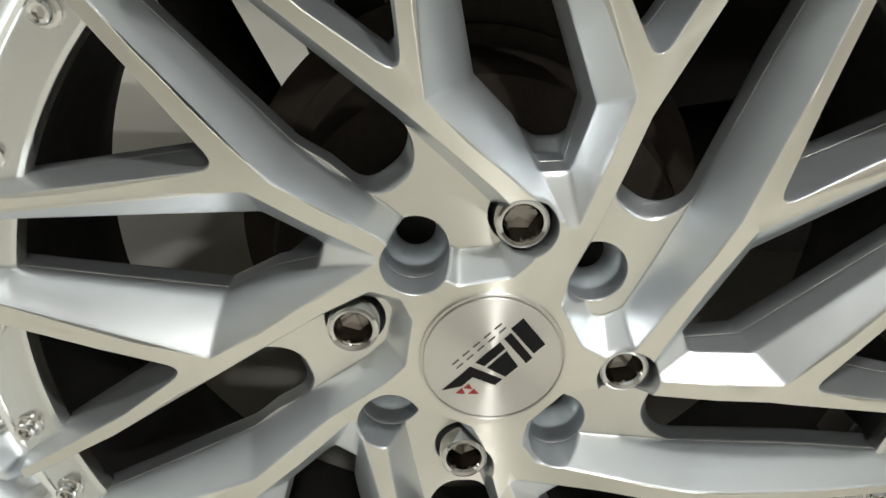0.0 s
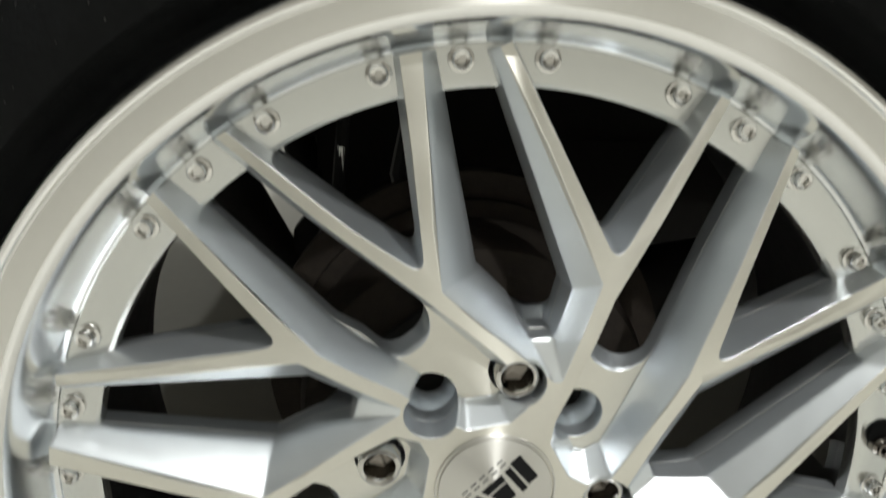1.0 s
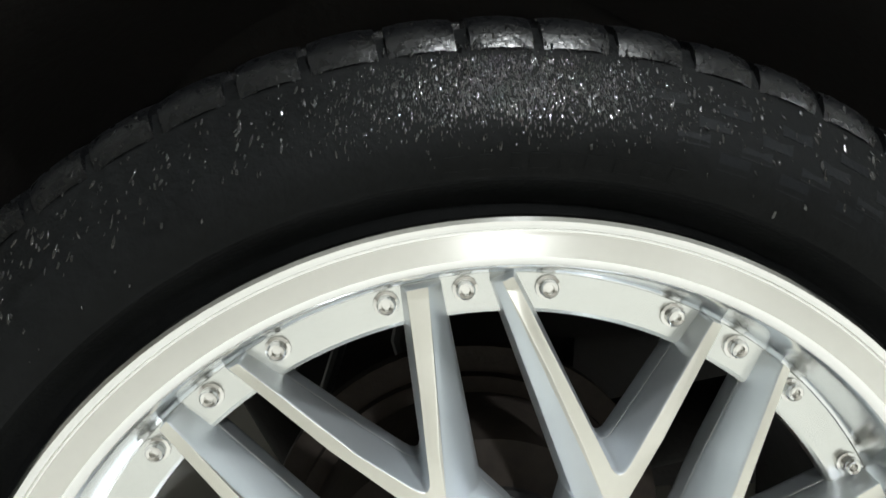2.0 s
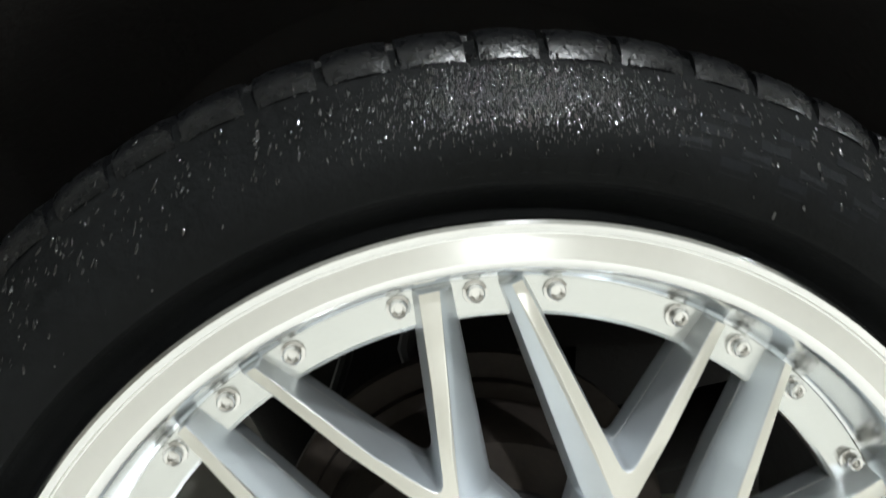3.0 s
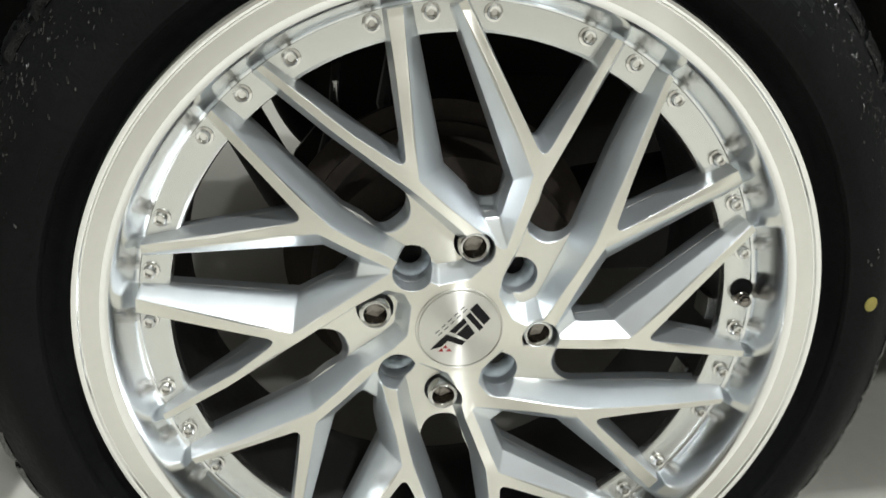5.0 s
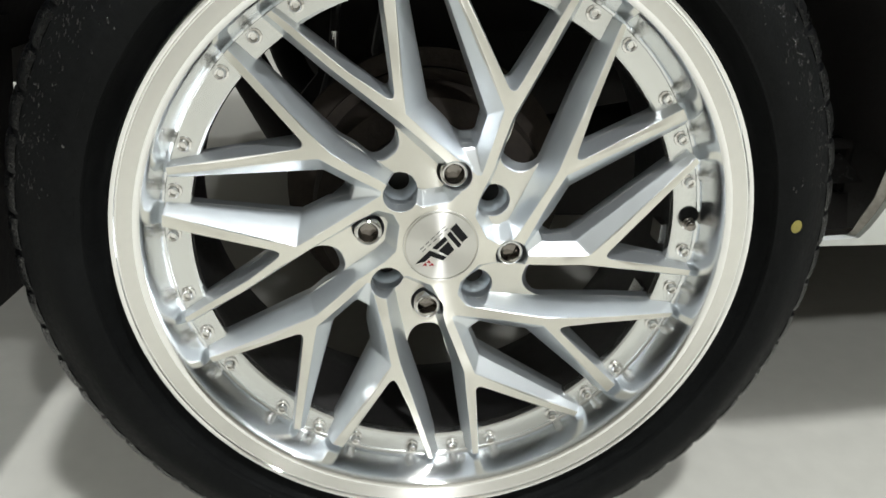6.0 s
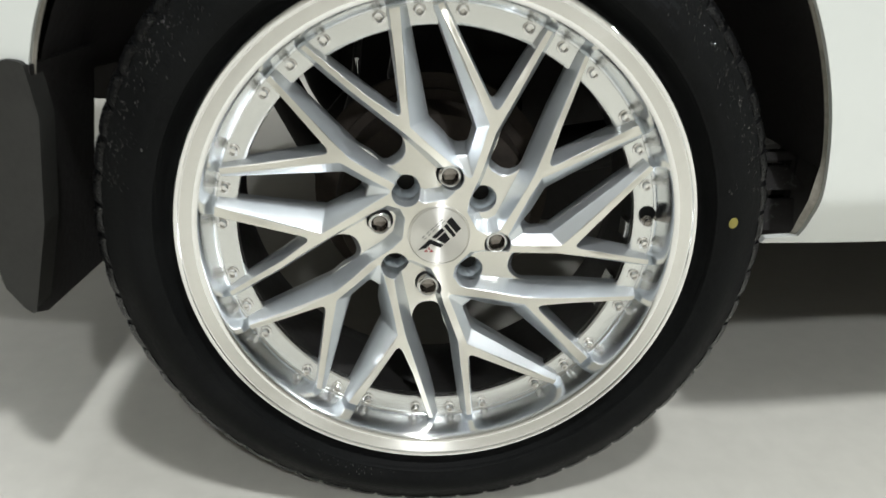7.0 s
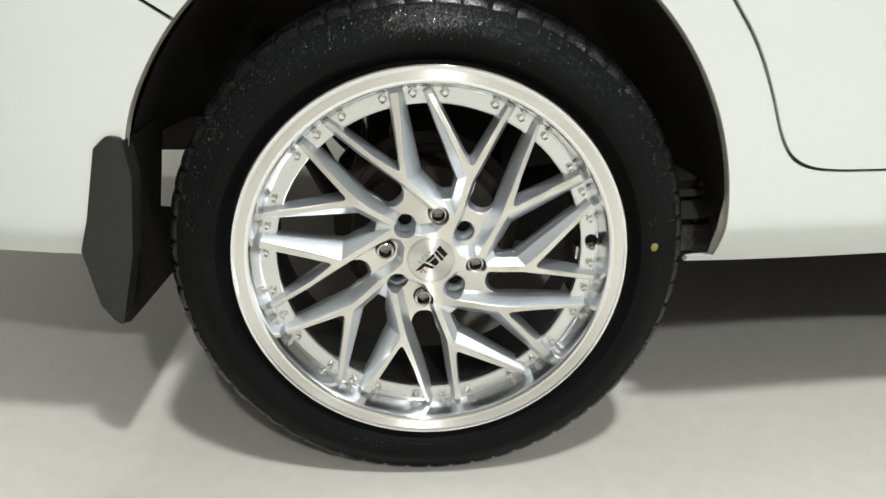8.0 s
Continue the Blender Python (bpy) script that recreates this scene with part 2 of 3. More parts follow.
def panel(name, loop, flange=0.004, label="", step=0.016):
    """A sheet of the car's side inside a 2D outline, with its edge folded inwards."""
    fine = []
    for p, q in zip(loop, loop[1:] + loop[:1]):
        cuts = max(1, int(math.dist(p, q) / 0.012)) if min(p[1], q[1]) < 0.4 else 1
        fine += [(p[0] + (q[0] - p[0]) * i / cuts, p[1] + (q[1] - p[1]) * i / cuts) for i in range(cuts)]
    loop = fine
    xs, zs = [p[0] for p in loop], [p[1] for p in loop]
    inner = []
    x = min(xs) + step / 2
    while x < max(xs):
        z = min(zs) + step / 2
        while z < max(zs):
            if min((x - p[0]) ** 2 + (z - p[1]) ** 2 for p in loop) > (0.45 * step) ** 2:
                inner.append((x, z))
            z += step if z < 0.75 else 4 * step
        x += step if x < 0.75 else 4 * step
    for z in (0.3265, 0.3305, 0.336, 0.342, 0.348):
        x = min(xs) + step / 3
        while x < max(xs):
            if min((x - p[0]) ** 2 + (z - p[1]) ** 2 for p in loop) > 0.006 ** 2:
                inner.append((x, z))
            x += step
    vs, fs, spans = cdt([loop], inner)
    bm = bmesh.new()
    top = [bm.verts.new((v.x, skin(v.x, v.y), v.y)) for v in vs]
    for f in fs:
        bm.faces.new([top[i] for i in f])
    ring = spans[0]
    c = [sum(p[0] for p in loop) / len(loop), sum(p[1] for p in loop) / len(loop)]
    rim = []
    for i in ring:
        v = top[i].co
        rim.append(bm.verts.new((v.x, v.y + flange, v.z)))
    for i in range(len(ring)):
        j = (i + 1) % len(ring)
        try:
            bm.faces.new((top[ring[i]], top[ring[j]], rim[j], rim[i]))
        except ValueError:
            pass
    bmesh.ops.delete(bm, geom=[v for v in bm.verts if not v.link_faces], context="VERTS")
    bmesh.ops.recalc_face_normals(bm, faces=bm.faces)
    return part(name, bm, BODY, car, label, smooth=35)


DOOR = [(0.300, 0.64), (0.326, 0.604), (0.363, 0.557), (0.394, 0.494), (0.409, 0.455), (0.428, 0.426), (0.452, 0.413), (0.485, 0.408), (0.546, 0.407), (1.30, 0.407)]


def smooth_line(points, times=3):
    """Cuts the corners of an open line."""
    for _ in range(times):
        out = [points[0]]
        for (a, b), (c, d) in zip(points, points[1:]):
            out += [(0.75 * a + 0.25 * c, 0.75 * b + 0.25 * d), (0.25 * a + 0.75 * c, 0.25 * b + 0.75 * d)]
        points = out + [points[-1]]
    return points


DOOR = smooth_line(DOOR)
quarter = [(0.331, 0.2825), (1.30, 0.284)] + DOOR[::-1] + [(0.24, 0.72), (0.20, 1.0), (-0.42, 1.0), (-0.40, 0.66)] + arch(136.5, -4, 70) + [(0.345, 0.2915), (0.333, 0.2895)]
panel("rear_quarter_panel", quarter, 0.009, "white painted quarter panel round the wheel arch")
gap = 0.0036
door = [(x + gap * 0.8, z + gap) for x, z in DOOR] + [(1.30, 1.0), (0.205, 1.0), (0.246, 0.72)]
panel("rear_door", door, 0.012, "white rear door with a rounded lower corner")
bumper = [(-0.40 - gap, 0.66)] + [(-0.75, 0.70), (-0.75, 0.312), (-0.42, 0.305), (-0.385, 0.33)] + [p for p in arch(172, 137.2, 30)]
panel("rear_bumper", bumper, 0.009, "white painted bumper end behind the wheel")
part("door_gap_liner", tube([(x, skin(x, z) + 0.014, z) for x, z in [(p[0] + 0.002, p[1] + 0.002) for p in DOOR]], 0.008, 8), SEAM, car, "dark rubber door seal")
# the rest of the shell, which shades the floor
bm = box(-0.72, -0.12, 0.42, 1.70, 0.42, 0.50, 0.02)
box(-0.12, 3.28, 0.42, 1.70, 0.36, 0.50, 0.02, bm)
part("underbody", bm, UNDER, car, "dark sealed underbody of the car")
part("sill_box", box(0.46, 1.31, 0.20, 0.43, 0.33, 0.75, 0.01), UNDER, car)
part("floor_pan", box(0.46, 3.25, 0.42, 1.62, 0.145, 0.37, 0.03), UNDER, car)
# unseen; added to stop the far lamps lighting the floor under the car
part("far_sill", box(0.42, 3.2, 1.62, 1.70, 0.20, 0.36, 0.02), UNDER, car)
bm = bmesh.new()
box(-0.74, 3.3, 0.44, 1.72, 0.46, 1.0, 0.05, bm)
box(-0.70, 3.3, 0.15, 0.46, 0.77, 1.005, 0.03, bm)
box(1.305, 3.3, 0.102, 0.46, 0.29, 1.0, 0.03, bm)
part("body_shell", bm, BODY, car, "white painted body shell of the car")


def frustum(x0, x1, y0, y1, z0, z1, dx0, dx1, dy, bevel):
    """A box whose top is drawn in from each side."""
    bm = box(x0, x1, y0, y1, z0, z1)
    for v in bm.verts:
        if v.co.z > (z0 + z1) / 2:
            v.co.x += dx0 if v.co.x < (x0 + x1) / 2 else -dx1
            v.co.y += dy if v.co.y < (y0 + y1) / 2 else -dy
    bmesh.ops.bevel(bm, geom=list(bm.edges), offset=bevel, segments=3, affect="EDGES")
    return bm


part("cabin_windows", frustum(-0.45, 2.5, 0.17, 1.65, 0.98, 1.40, 0.22, 0.55, 0.10, 0.03), GLASS, car, "dark tinted window band of the cabin")
part("roof", frustum(-0.24, 1.96, 0.262, 1.558, 1.39, 1.47, 0.10, 0.14, 0.09, 0.03), BODY, car, "white painted roof")
bm = box(-0.73, -0.40, 0.16, 0.43, 0.40, 0.76, 0.01)
part("bumper_support", bm, LINER, car)
bm = box(0.375, 1.30, 0.125, 0.16, 0.288, 0.40, 0.004)
part("sill_inner", bm, UNDER, car)
# wheel house
bm = bmesh.new()
cols = []
for i in range(41):
    a = radians(7 + 157 * i / 40)
    r = 0.372 + 0.02 * max(0, math.sin(a)) ** 2
    cols.append([bm.verts.new((ARCH_C[0] + rr * math.cos(a), y, ARCH_C[1] + rr * math.sin(a))) for rr, y in ((r - 0.005, 0.062), (r, 0.09), (r + 0.004, 0.2), (r - 0.01, 0.33), (r - 0.03, 0.36))])
for p, q in zip(cols, cols[1:]):
    for j in range(4):
        bm.faces.new((p[j], p[j + 1], q[j + 1], q[j]))
part("wheel_arch_liner", bm, LINER, car, "black felted wheel arch liner")


def shield_rib(low, high, y0, y1):
    """A stepped plate of the splash shield: bottom and top edge as (x0, x1, z), leaning back to y1."""
    bm = bmesh.new()
    rows = []
    for dy in (0.0, 0.012):
        rows.append([bm.verts.new(p) for p in ((low[0], y0 + dy, low[2]), (low[1], y0 + dy, low[2] + 0.004), (high[1], y1 + dy, high[2] + 0.004), (high[0], y1 + dy, high[2]))])
    bm.faces.new(rows[0])
    bm.faces.new(rows[1][::-1])
    for i in range(4):
        j = (i + 1) % 4
        bm.faces.new((rows[0][i], rows[0][j], rows[1][j], rows[1][i]))
    bmesh.ops.recalc_face_normals(bm, faces=bm.faces)
    bmesh.ops.bevel(bm, geom=list(bm.edges), offset=0.0012, segments=2, affect="EDGES")
    return bm


for low, high, y0, y1 in (((0.300, 0.384, 0.280), (0.300, 0.384, 0.312), 0.112, 0.124), ((0.300, 0.387, 0.325), (0.300, 0.372, 0.346), 0.112, 0.130), ((0.300, 0.372, 0.356), (0.300, 0.366, 0.363), 0.114, 0.122)):
    part("splash_shield_rib", shield_rib(low, high, y0, y1), SHIELD, car, "glossy dark plastic rib of the splash shield")
# the arch's folded inner flange, dirty, wider at its foot
bm = bmesh.new()
rows = []
for (x, z), k in zip(arch(-5, 168, 90), range(91)):
    a = -5 + 173 * k / 90
    wide = 0.0022 + 0.0050 * smoothstep(10, 4, a) * (1 - 0.75 * smoothstep(0, -5, a)) if a < 12 else 0.0022
    d = Vector((ARCH_C[0] - x, ARCH_C[1] - z)).normalized()
    y = skin(x, z)
    rows.append([bm.verts.new((x + d.x * w, y + dy, z + d.y * w)) for w, dy in ((-0.004, 0.0045), (0.0004, 0.0055), (wide, 0.0090), (wide - 0.001, 0.0105), (-0.004, 0.0105))])
for p, q in zip(rows, rows[1:]):
    for j in range(4):
        bm.faces.new((p[j], p[j + 1], q[j + 1], q[j]))
bmesh.ops.recalc_face_normals(bm, faces=bm.faces)
part("arch_flange", bm, FLANGE, car, "grimy folded flange of the wheel arch")

bm = box(-0.44, 0.44, 0.385, 0.43, 0.42, 0.76, 0.004)
box(-0.11, 0.44, 0.380, 0.43, 0.365, 0.425, 0.004, bm)
box(-0.44, -0.25, 0.362, 0.43, 0.358, 0.425, 0.004, bm)
part("inner_arch_panel", bm, LINER, car)
# dark block added to hide the lit floor seen through the spokes
part("floor_light_block", box(0.11, 1.2, 0.44, 1.2, 0.16, 0.40, 0.03), UNDER, car, "dark added block under the car, covering the bright floor behind")
# mud flap: a moulded guard with a side wing and a board across
bm = bmesh.new()
outline = [(-0.389, 0.434), (-0.372, 0.449), (-0.354, 0.447), (-0.349, 0.40), (-0.362, 0.30), (-0.388, 0.205), (-0.398, 0.212), (-0.413, 0.232), (-0.426, 0.305), (-0.412, 0.345)]
loop = rounded(outline, [0.01, 0.012, 0.008, 0, 0.02, 0.004, 0.004, 0.006, 0.01, 0.02], 4)
vs, fs, spans = cdt([loop], [])
front = [bm.verts.new((-0.03 + (v.x + 0.03) * 0.968, 0.036 + 0.15 * abs(v.x + 0.355), 0.64 + (v.y - 0.64) * 0.968)) for v in vs]
for f in fs:
    bm.faces.new([front[i] for i in f])
ring = spans[0]
back = [bm.verts.new((front[i].co.x, front[i].co.y + 0.03, front[i].co.z)) for i in ring]
for i in range(len(ring)):
    j = (i + 1) % len(ring)
    bm.faces.new((front[ring[i]], front[ring[j]], back[j], back[i]))
bmesh.ops.recalc_face_normals(bm, faces=bm.faces)
flap = part("mud_flap", bm, FLAP, car, "black rubber mud flap hanging behind the wheel")
bm = bmesh.new()
board = [(0.042, 0.45), (0.18, 0.45), (0.18, 0.327), (0.27, 0.295), (0.27, 0.198), (0.065, 0.212), (0.042, 0.222)]
for dx in (0.0, 0.006):
    bm.faces.new([bm.verts.new((-0.347 + dx - 0.15 * (0.45 - z), y, z)) for y, z in board])
bm.verts.ensure_lookup_table()
n = len(board)
for i in range(n):
    j = (i + 1) % n
    bm.faces.new((bm.verts[i], bm.verts[j], bm.verts[n + j], bm.verts[n + i]))
bmesh.ops.recalc_face_normals(bm, faces=bm.faces)
part("flap_board", bm, UNDER, flap, "flat black board of the flap across the tyre")

# running gear behind the wheel
bm = lathe([(0.0, 0.100), (0.045, 0.100), (0.05, 0.104), (0.088, 0.104), (0.098, 0.110), (0.102, 0.125), (0.102, 0.165), (0.112, 0.166), (0.112, 0.174), (0.128, 0.176), (0.128, 0.186), (0.0, 0.186)], 72)
for v in bm.verts:
    v.co.z += HUB
part("brake_drum", bm, DRUM, car, "rust-brown brake drum behind the spokes")
part("axle_beam", tube([(0.0, 0.18, HUB), (0.02, 0.5, HUB + 0.01), (0.02, 1.6, HUB + 0.01)], 0.035), UNDER, car)
part("shock_absorber", tube([(-0.105, 0.36, 0.227), (-0.143, 0.36, 0.30), (-0.265, 0.36, 0.534)], [0.022, 0.0235, 0.0235]), UNDER, car, "black shock absorber")
bm = bmesh.new()
shape = [(-0.136, 0.24), (0.06, 0.24), (0.06, 0.50), (-0.105, 0.50), (-0.108, 0.375), (-0.133, 0.344)]
rows = [[bm.verts.new((x, y, z)) for x, z in shape] for y in (0.352, 0.372)]
bm.faces.new(rows[0])
bm.faces.new(rows[1][::-1])
for i in range(len(shape)):
    j = (i + 1) % len(shape)
    bm.faces.new((rows[0][i], rows[0][j], rows[1][j], rows[1][i]))
bmesh.ops.recalc_face_normals(bm, faces=bm.faces)
part("axle_bracket", bm, UNDER, car, "dark bracket on the rear axle")
part("trailing_arm", tube([(0.02, 0.26, HUB), (0.30, 0.30, 0.34), (0.5, 0.33, 0.36)], 0.03), UNDER, car)
part("brake_hose", tube([(-0.03, 0.215, 0.37), (-0.045, 0.22, 0.42), (-0.035, 0.23, 0.47), (-0.06, 0.25, 0.52)], 0.006, 8), PLASTIC, car)

part("brake_line_clip", box(-0.088, -0.083, 0.262, 0.268, 0.412, 0.432, 0.001), RING, car, "small pale metal clip on the brake line")
part("brake_line", tube([(-0.10, 0.27, 0.36), (-0.088, 0.265, 0.40), (-0.082, 0.27, 0.47), (-0.05, 0.29, 0.55)], 0.005, 8), PLASTIC, car)

# ---- the wheel ----
RIM = [(0.2352, 0.0225), (0.2356, 0.0195), (0.2349, 0.0172), (0.2334, 0.0162), (0.2318, 0.0162), (0.2306, 0.0168), (0.2299, 0.0179), (0.2292, 0.0180), (0.2266, 0.0182),
       (0.2188, 0.0194), (0.2170, 0.0200), (0.2155, 0.0209), (0.2146, 0.0218)]
STEP = [(0.2146, 0.0218), (0.2136, 0.0236), (0.2128, 0.0262), (0.2120, 0.0296), (0.2112, 0.0330), (0.2098, 0.0400), (0.2088, 0.0460), (0.2083, 0.0480), (0.2076, 0.0496), (0.2067, 0.0506), (0.2055, 0.0512)]
bm = lathe(RIM, 192)
for f in bm.faces:
    r = math.hypot(f.calc_center_median().x, f.calc_center_median().z)
    f.material_index = 1 if r > 0.2294 or r < 0.2180 else 0
wheel = part("wheel", bm, [LIP, EDGE], car, "silver multi-spoke alloy wheel with polished stepped lip", smooth=24)
wheel.location = (0, 0, HUB)
part("lip_step", lathe(STEP, 192), POLISHED, wheel, "mirror-polished inner step of the lip", smooth=30)

bm = lathe([(0.2055, 0.0512), (0.2050, 0.0520), (0.1890, 0.0525), (0.1872, 0.0535), (0.1866, 0.0560), (0.1866, 0.0600)], 192)
part("bolt_ring", bm, RING, wheel, "bright cast ring with screw heads", smooth=24)
bm = lathe([(0.1866, 0.0600), (0.1900, 0.0680), (0.1940, 0.0900), (0.1960, 0.1500), (0.2040, 0.1900), (0.2140, 0.2020), (0.2300, 0.2060), (0.2320, 0.2020),
            (0.2200, 0.1960), (0.2100, 0.1860), (0.2020, 0.1500), (0.2000, 0.0900), (0.2080, 0.0500)], 128)
part("barrel", bm, BARREL, wheel, "inner barrel of the rim, its shade put into a dark colour")

# spokes: five alike sectors, each (face edge) and (lower edge) in mm, x along the slot
FACE_R, FACE_Y = [0, 0.05, 0.07, 0.09, 0.105, 0.12, 0.14, 0.165, 0.21], [0.0405, 0.0400, 0.0374, 0.0326, 0.0304, 0.0302, 0.0314, 0.0346, 0.0424]


def face_y(r):
    return float(np.interp(r, FACE_R, FACE_Y))


SECTOR = [
    # face edge, lower edge, corner radius, and where there is one the break of the bevel with its depth
    ((24.2, -58.2), (42.4, -68.4), 2.0, (41.8, -67.8, 0.0452)),
    ((26.6, -55.6), (48.8, -60.2), 2.0, (48.2, -59.4, 0.0450)),
    ((62.0, -50.2), (66.0, -63.2), 0, (65.6, -61.8, 0.0488)),
    ((97.0, -46.2), (88.0, -61.4), 2.0, (89.2, -59.4, 0.0468)),
    ((178.9, -104.2), (174.8, -109.6), 0, (175.6, -108.4, 0.0485)),
    ((183.4, -96.0), (185.0, -93.2), 0),
    ((106.5, -45.4), (110.5, -45.6), 4.6),
    ((142.0, -35.0), (142.6, -37.6), 14.0),
    ((206.0, -22.4), (206.0, -24.8), 0),
    ((206.6, -18.0), (206.8, -11.4), 0),
    ((152.0, -27.4), (151.0, -19.8), 20.0),
    ((97.0, -39.0), (95.0, -31.2), 12.0),
    ((55.0, -44.4), (57.5, -36.2), 6.0),
    ((32.8, -45.8), (40.5, -38.0), 3.0),
    ((23.4, -38.0), (32.8, -33.4), 3.0),
    ((22.8, -27.4), (31.6, -28.4), 3.0),
    ((33.0, -9.4), (39.8, -15.4), 4.0),
    ((44.0, -4.8), (50.0, -11.0), 6.0),
    ((70.0, 0.2), (72.0, -6.2), 20.0),
    ((109.5, 12.0), (111.0, 3.6), 16.0),
    ((206.6, 17.4), (206.8, 10.4), 0),
    ((206.0, 22.2), (206.0, 24.8), 0),
    ((123.0, 20.8), (127.0, 23.6), 4.8),
    ((176.9, 109.2), (179.2, 107.6), 0),
    ((172.6, 112.2), (168.8, 114.8), 0, (169.6, 114.2, 0.0465)),
    ((112.4, 20.6), (100.4, 27.2), 3.0, (102.0, 26.0, 0.0418)),
    ((82.0, 11.2), (80.6, 20.6), 6.0, (81.0, 19.4, 0.0448)),
]


def to_ring(p):
    """Ends the spokes on the ring, just short of the lip's step."""
    k = 0.9885 if math.hypot(p[0], p[1]) > 200 else 1.0
    return (p[0] * k, p[1] * k) + tuple(p[2:])


SECTOR = [(to_ring(row[0]), to_ring(row[1]), row[2]) + tuple(to_ring(p) for p in row[3:]) for row in SECTOR]
POCKET = range(11, 19)     # the slot's inner end, which has a floor


def nose(back):
    """The slot's round inner end, moved towards the hub by back."""
    pts = [(97.0 - back * 0.2, -31.2)]
    for a in range(10, 175, 10):
        power = 1.0 if a <= 90 else 0.62
        c = math.cos(radians(a))
        pts.append((94.5 - (14.1 + back) * math.sin(radians(a)) ** power, -17.0 - 14.9 * math.copysign(abs(c) ** power, c)))
    return pts + [(98.0 - back * 0.2, -0.9)]


def turned(p, k):
    a = radians(PHASE + 72 * k)
    x, y = p[0] * MM, p[1] * MM
    return (x * math.cos(a) - y * math.sin(a), x * math.sin(a) + y * math.cos(a))


def whole(points, radii, n=5):
    pts, rad = [], []
    for k in range(5):
        pts += [turned(p, k) for p in points]
        rad += [r * MM for r in radii]
    return rounded(pts, rad, n)


def shrunk(loop, d):
    """The loop moved to its left by d."""
    out = []
    m = len(loop)
    for i in range(m):
        a, b, c = Vector(loop[i - 1]), Vector(loop[i]), Vector(loop[(i + 1) % m])
        t = ((b - a).normalized() + (c - b).normalized())
        if t.length < 1e-6:
            t = c - b
        t.normalize()
        out.append((b.x - t.y * d, b.y + t.x * d))
    return out


def disc_points(radii, gap):
    out = []
    for r in radii:
        n = max(8, int(2 * math.pi * r / gap))
        out += [(r * math.cos(2 * math.pi * (i + 0.37 * (r % 0.013)) / n), r * math.sin(2 * math.pi * (i + 0.37 * (r % 0.013)) / n)) for i in range(n)]
    return out


def solid(top_loop, top_y, low_loop, low_y, inner, mids=()):
    """A closed body between two outlines, with breaks between them; the top's depth may follow the radius."""
    bm = bmesh.new()
    vs, fs, (ring,) = cdt([top_loop], inner)
    upper = [bm.verts.new((v.x, top_y(v.length) if callable(top_y) else top_y, v.y)) for v in vs]
    for f in fs:
        bm.faces.new([upper[i] for i in f]).material_index = 0
    ws, gs, (low_ring,) = cdt([low_loop], [])
    lower = [bm.verts.new((v.x, low_y(v.length) if callable(low_y) else low_y, v.y)) for v in ws]
    for f in gs:
        bm.faces.new([lower[i] for i in f]).material_index = 1
    rows = [[upper[i] for i in ring]]
    for mid in mids:
        rows.append([bm.verts.new((x, y, z)) for x, z, y in mid])
    rows.append([lower[i] for i in low_ring])
    for p, q in zip(rows, rows[1:]):
        for i in range(len(p)):
            j = (i + 1) % len(p)
            bm.faces.new((p[i], p[j], q[j], q[i])).material_index = 1
    bmesh.ops.delete(bm, geom=[v for v in bm.verts if not v.link_faces], context="VERTS")
    bmesh.ops.recalc_face_normals(bm, faces=bm.faces)
    return bm


SLAB = 0.055


def back_y(r):
    """Depth of the spokes' back: thick at the hub, thinner further out."""
    return float(np.interp(r, [0.068, 0.098], [0.082, 0.0655]))


def break_of(row):
    """The point of the bevel's break, and its depth; half way where the row names none."""
    if len(row) > 3:
        return row[3]
    (a, b), (c, d) = row[:2]
    return ((a + c) / 2, (b + d) / 2, (face_y(math.hypot(a, b) * MM) + SLAB) / 2)


radii = [row[2] for row in SECTOR]
face_loop = whole([row[0] for row in SECTOR], radii)
low_loop = whole([row[1] for row in SECTOR], radii)
mid_flat = whole([break_of(row)[:2] for row in SECTOR], radii)
mid_depth = []
for k in range(5):
    for row in SECTOR:
        mid_depth += [break_of(row)[2]] * (6 if row[2] else 1)
mid_loop = [(x, z, y) for (x, z), y in zip(mid_flat, mid_depth)]


def window_rows(back):
    """Corners and radii of the open windows, with the slot's end moved back."""
    pts, rad = [], []
    for i, row in enumerate(SECTOR):
        if i == POCKET[0]:
            end = nose(back)
            pts += end
            rad += [0] * len(end)
        if i not in POCKET:
            pts.append(row[1])
            rad.append(row[2])
    return pts, rad


through_pts, through_rad = window_rows(0.0)
floor_loop = whole(*window_rows(6.0))
# the pocket's floor rolls over into the slot
roll_over = [[(x, z, SLAB + 0.0003 + drop) for x, z in whole(*window_rows(back))] for back, drop in ((4.9, 0.0012), (3.6, 0.0038), (1.8, 0.0080), (0.0, 0.0105))]
# behind, the window's corner at the hub closes further
behind_pts = list(through_pts)
behind_pts[0], behind_pts[1], behind_pts[2], behind_pts[-1] = (51.0, -73.0), (54.5, -68.0), (67.5, -64.6), (92.0, 26.0)
behind_loop = shrunk(whole(behind_pts, through_rad), 0.0045)
upper = solid(face_loop, face_y, low_loop, SLAB, disc_points([0.012, 0.022, 0.032, 0.04, 0.048, 0.056, 0.064, 0.072, 0.08, 0.09, 0.1, 0.11, 0.12, 0.135, 0.15, 0.165, 0.18, 0.195], 0.007), [mid_loop])
lower = solid(floor_loop, SLAB + 0.0003, behind_loop, back_y, [], roll_over)
for f in lower.faces:
    f.material_index = 1
# the pocket floors are machined like the face
for f in lower.faces:
    if abs(f.calc_center_median().y - SLAB) < 5e-4:
        f.material_index = 0

NUT_R, NUT_A = 0.0559, 81.0
HOLE_R, HOLE_A = 0.0512, 127.5


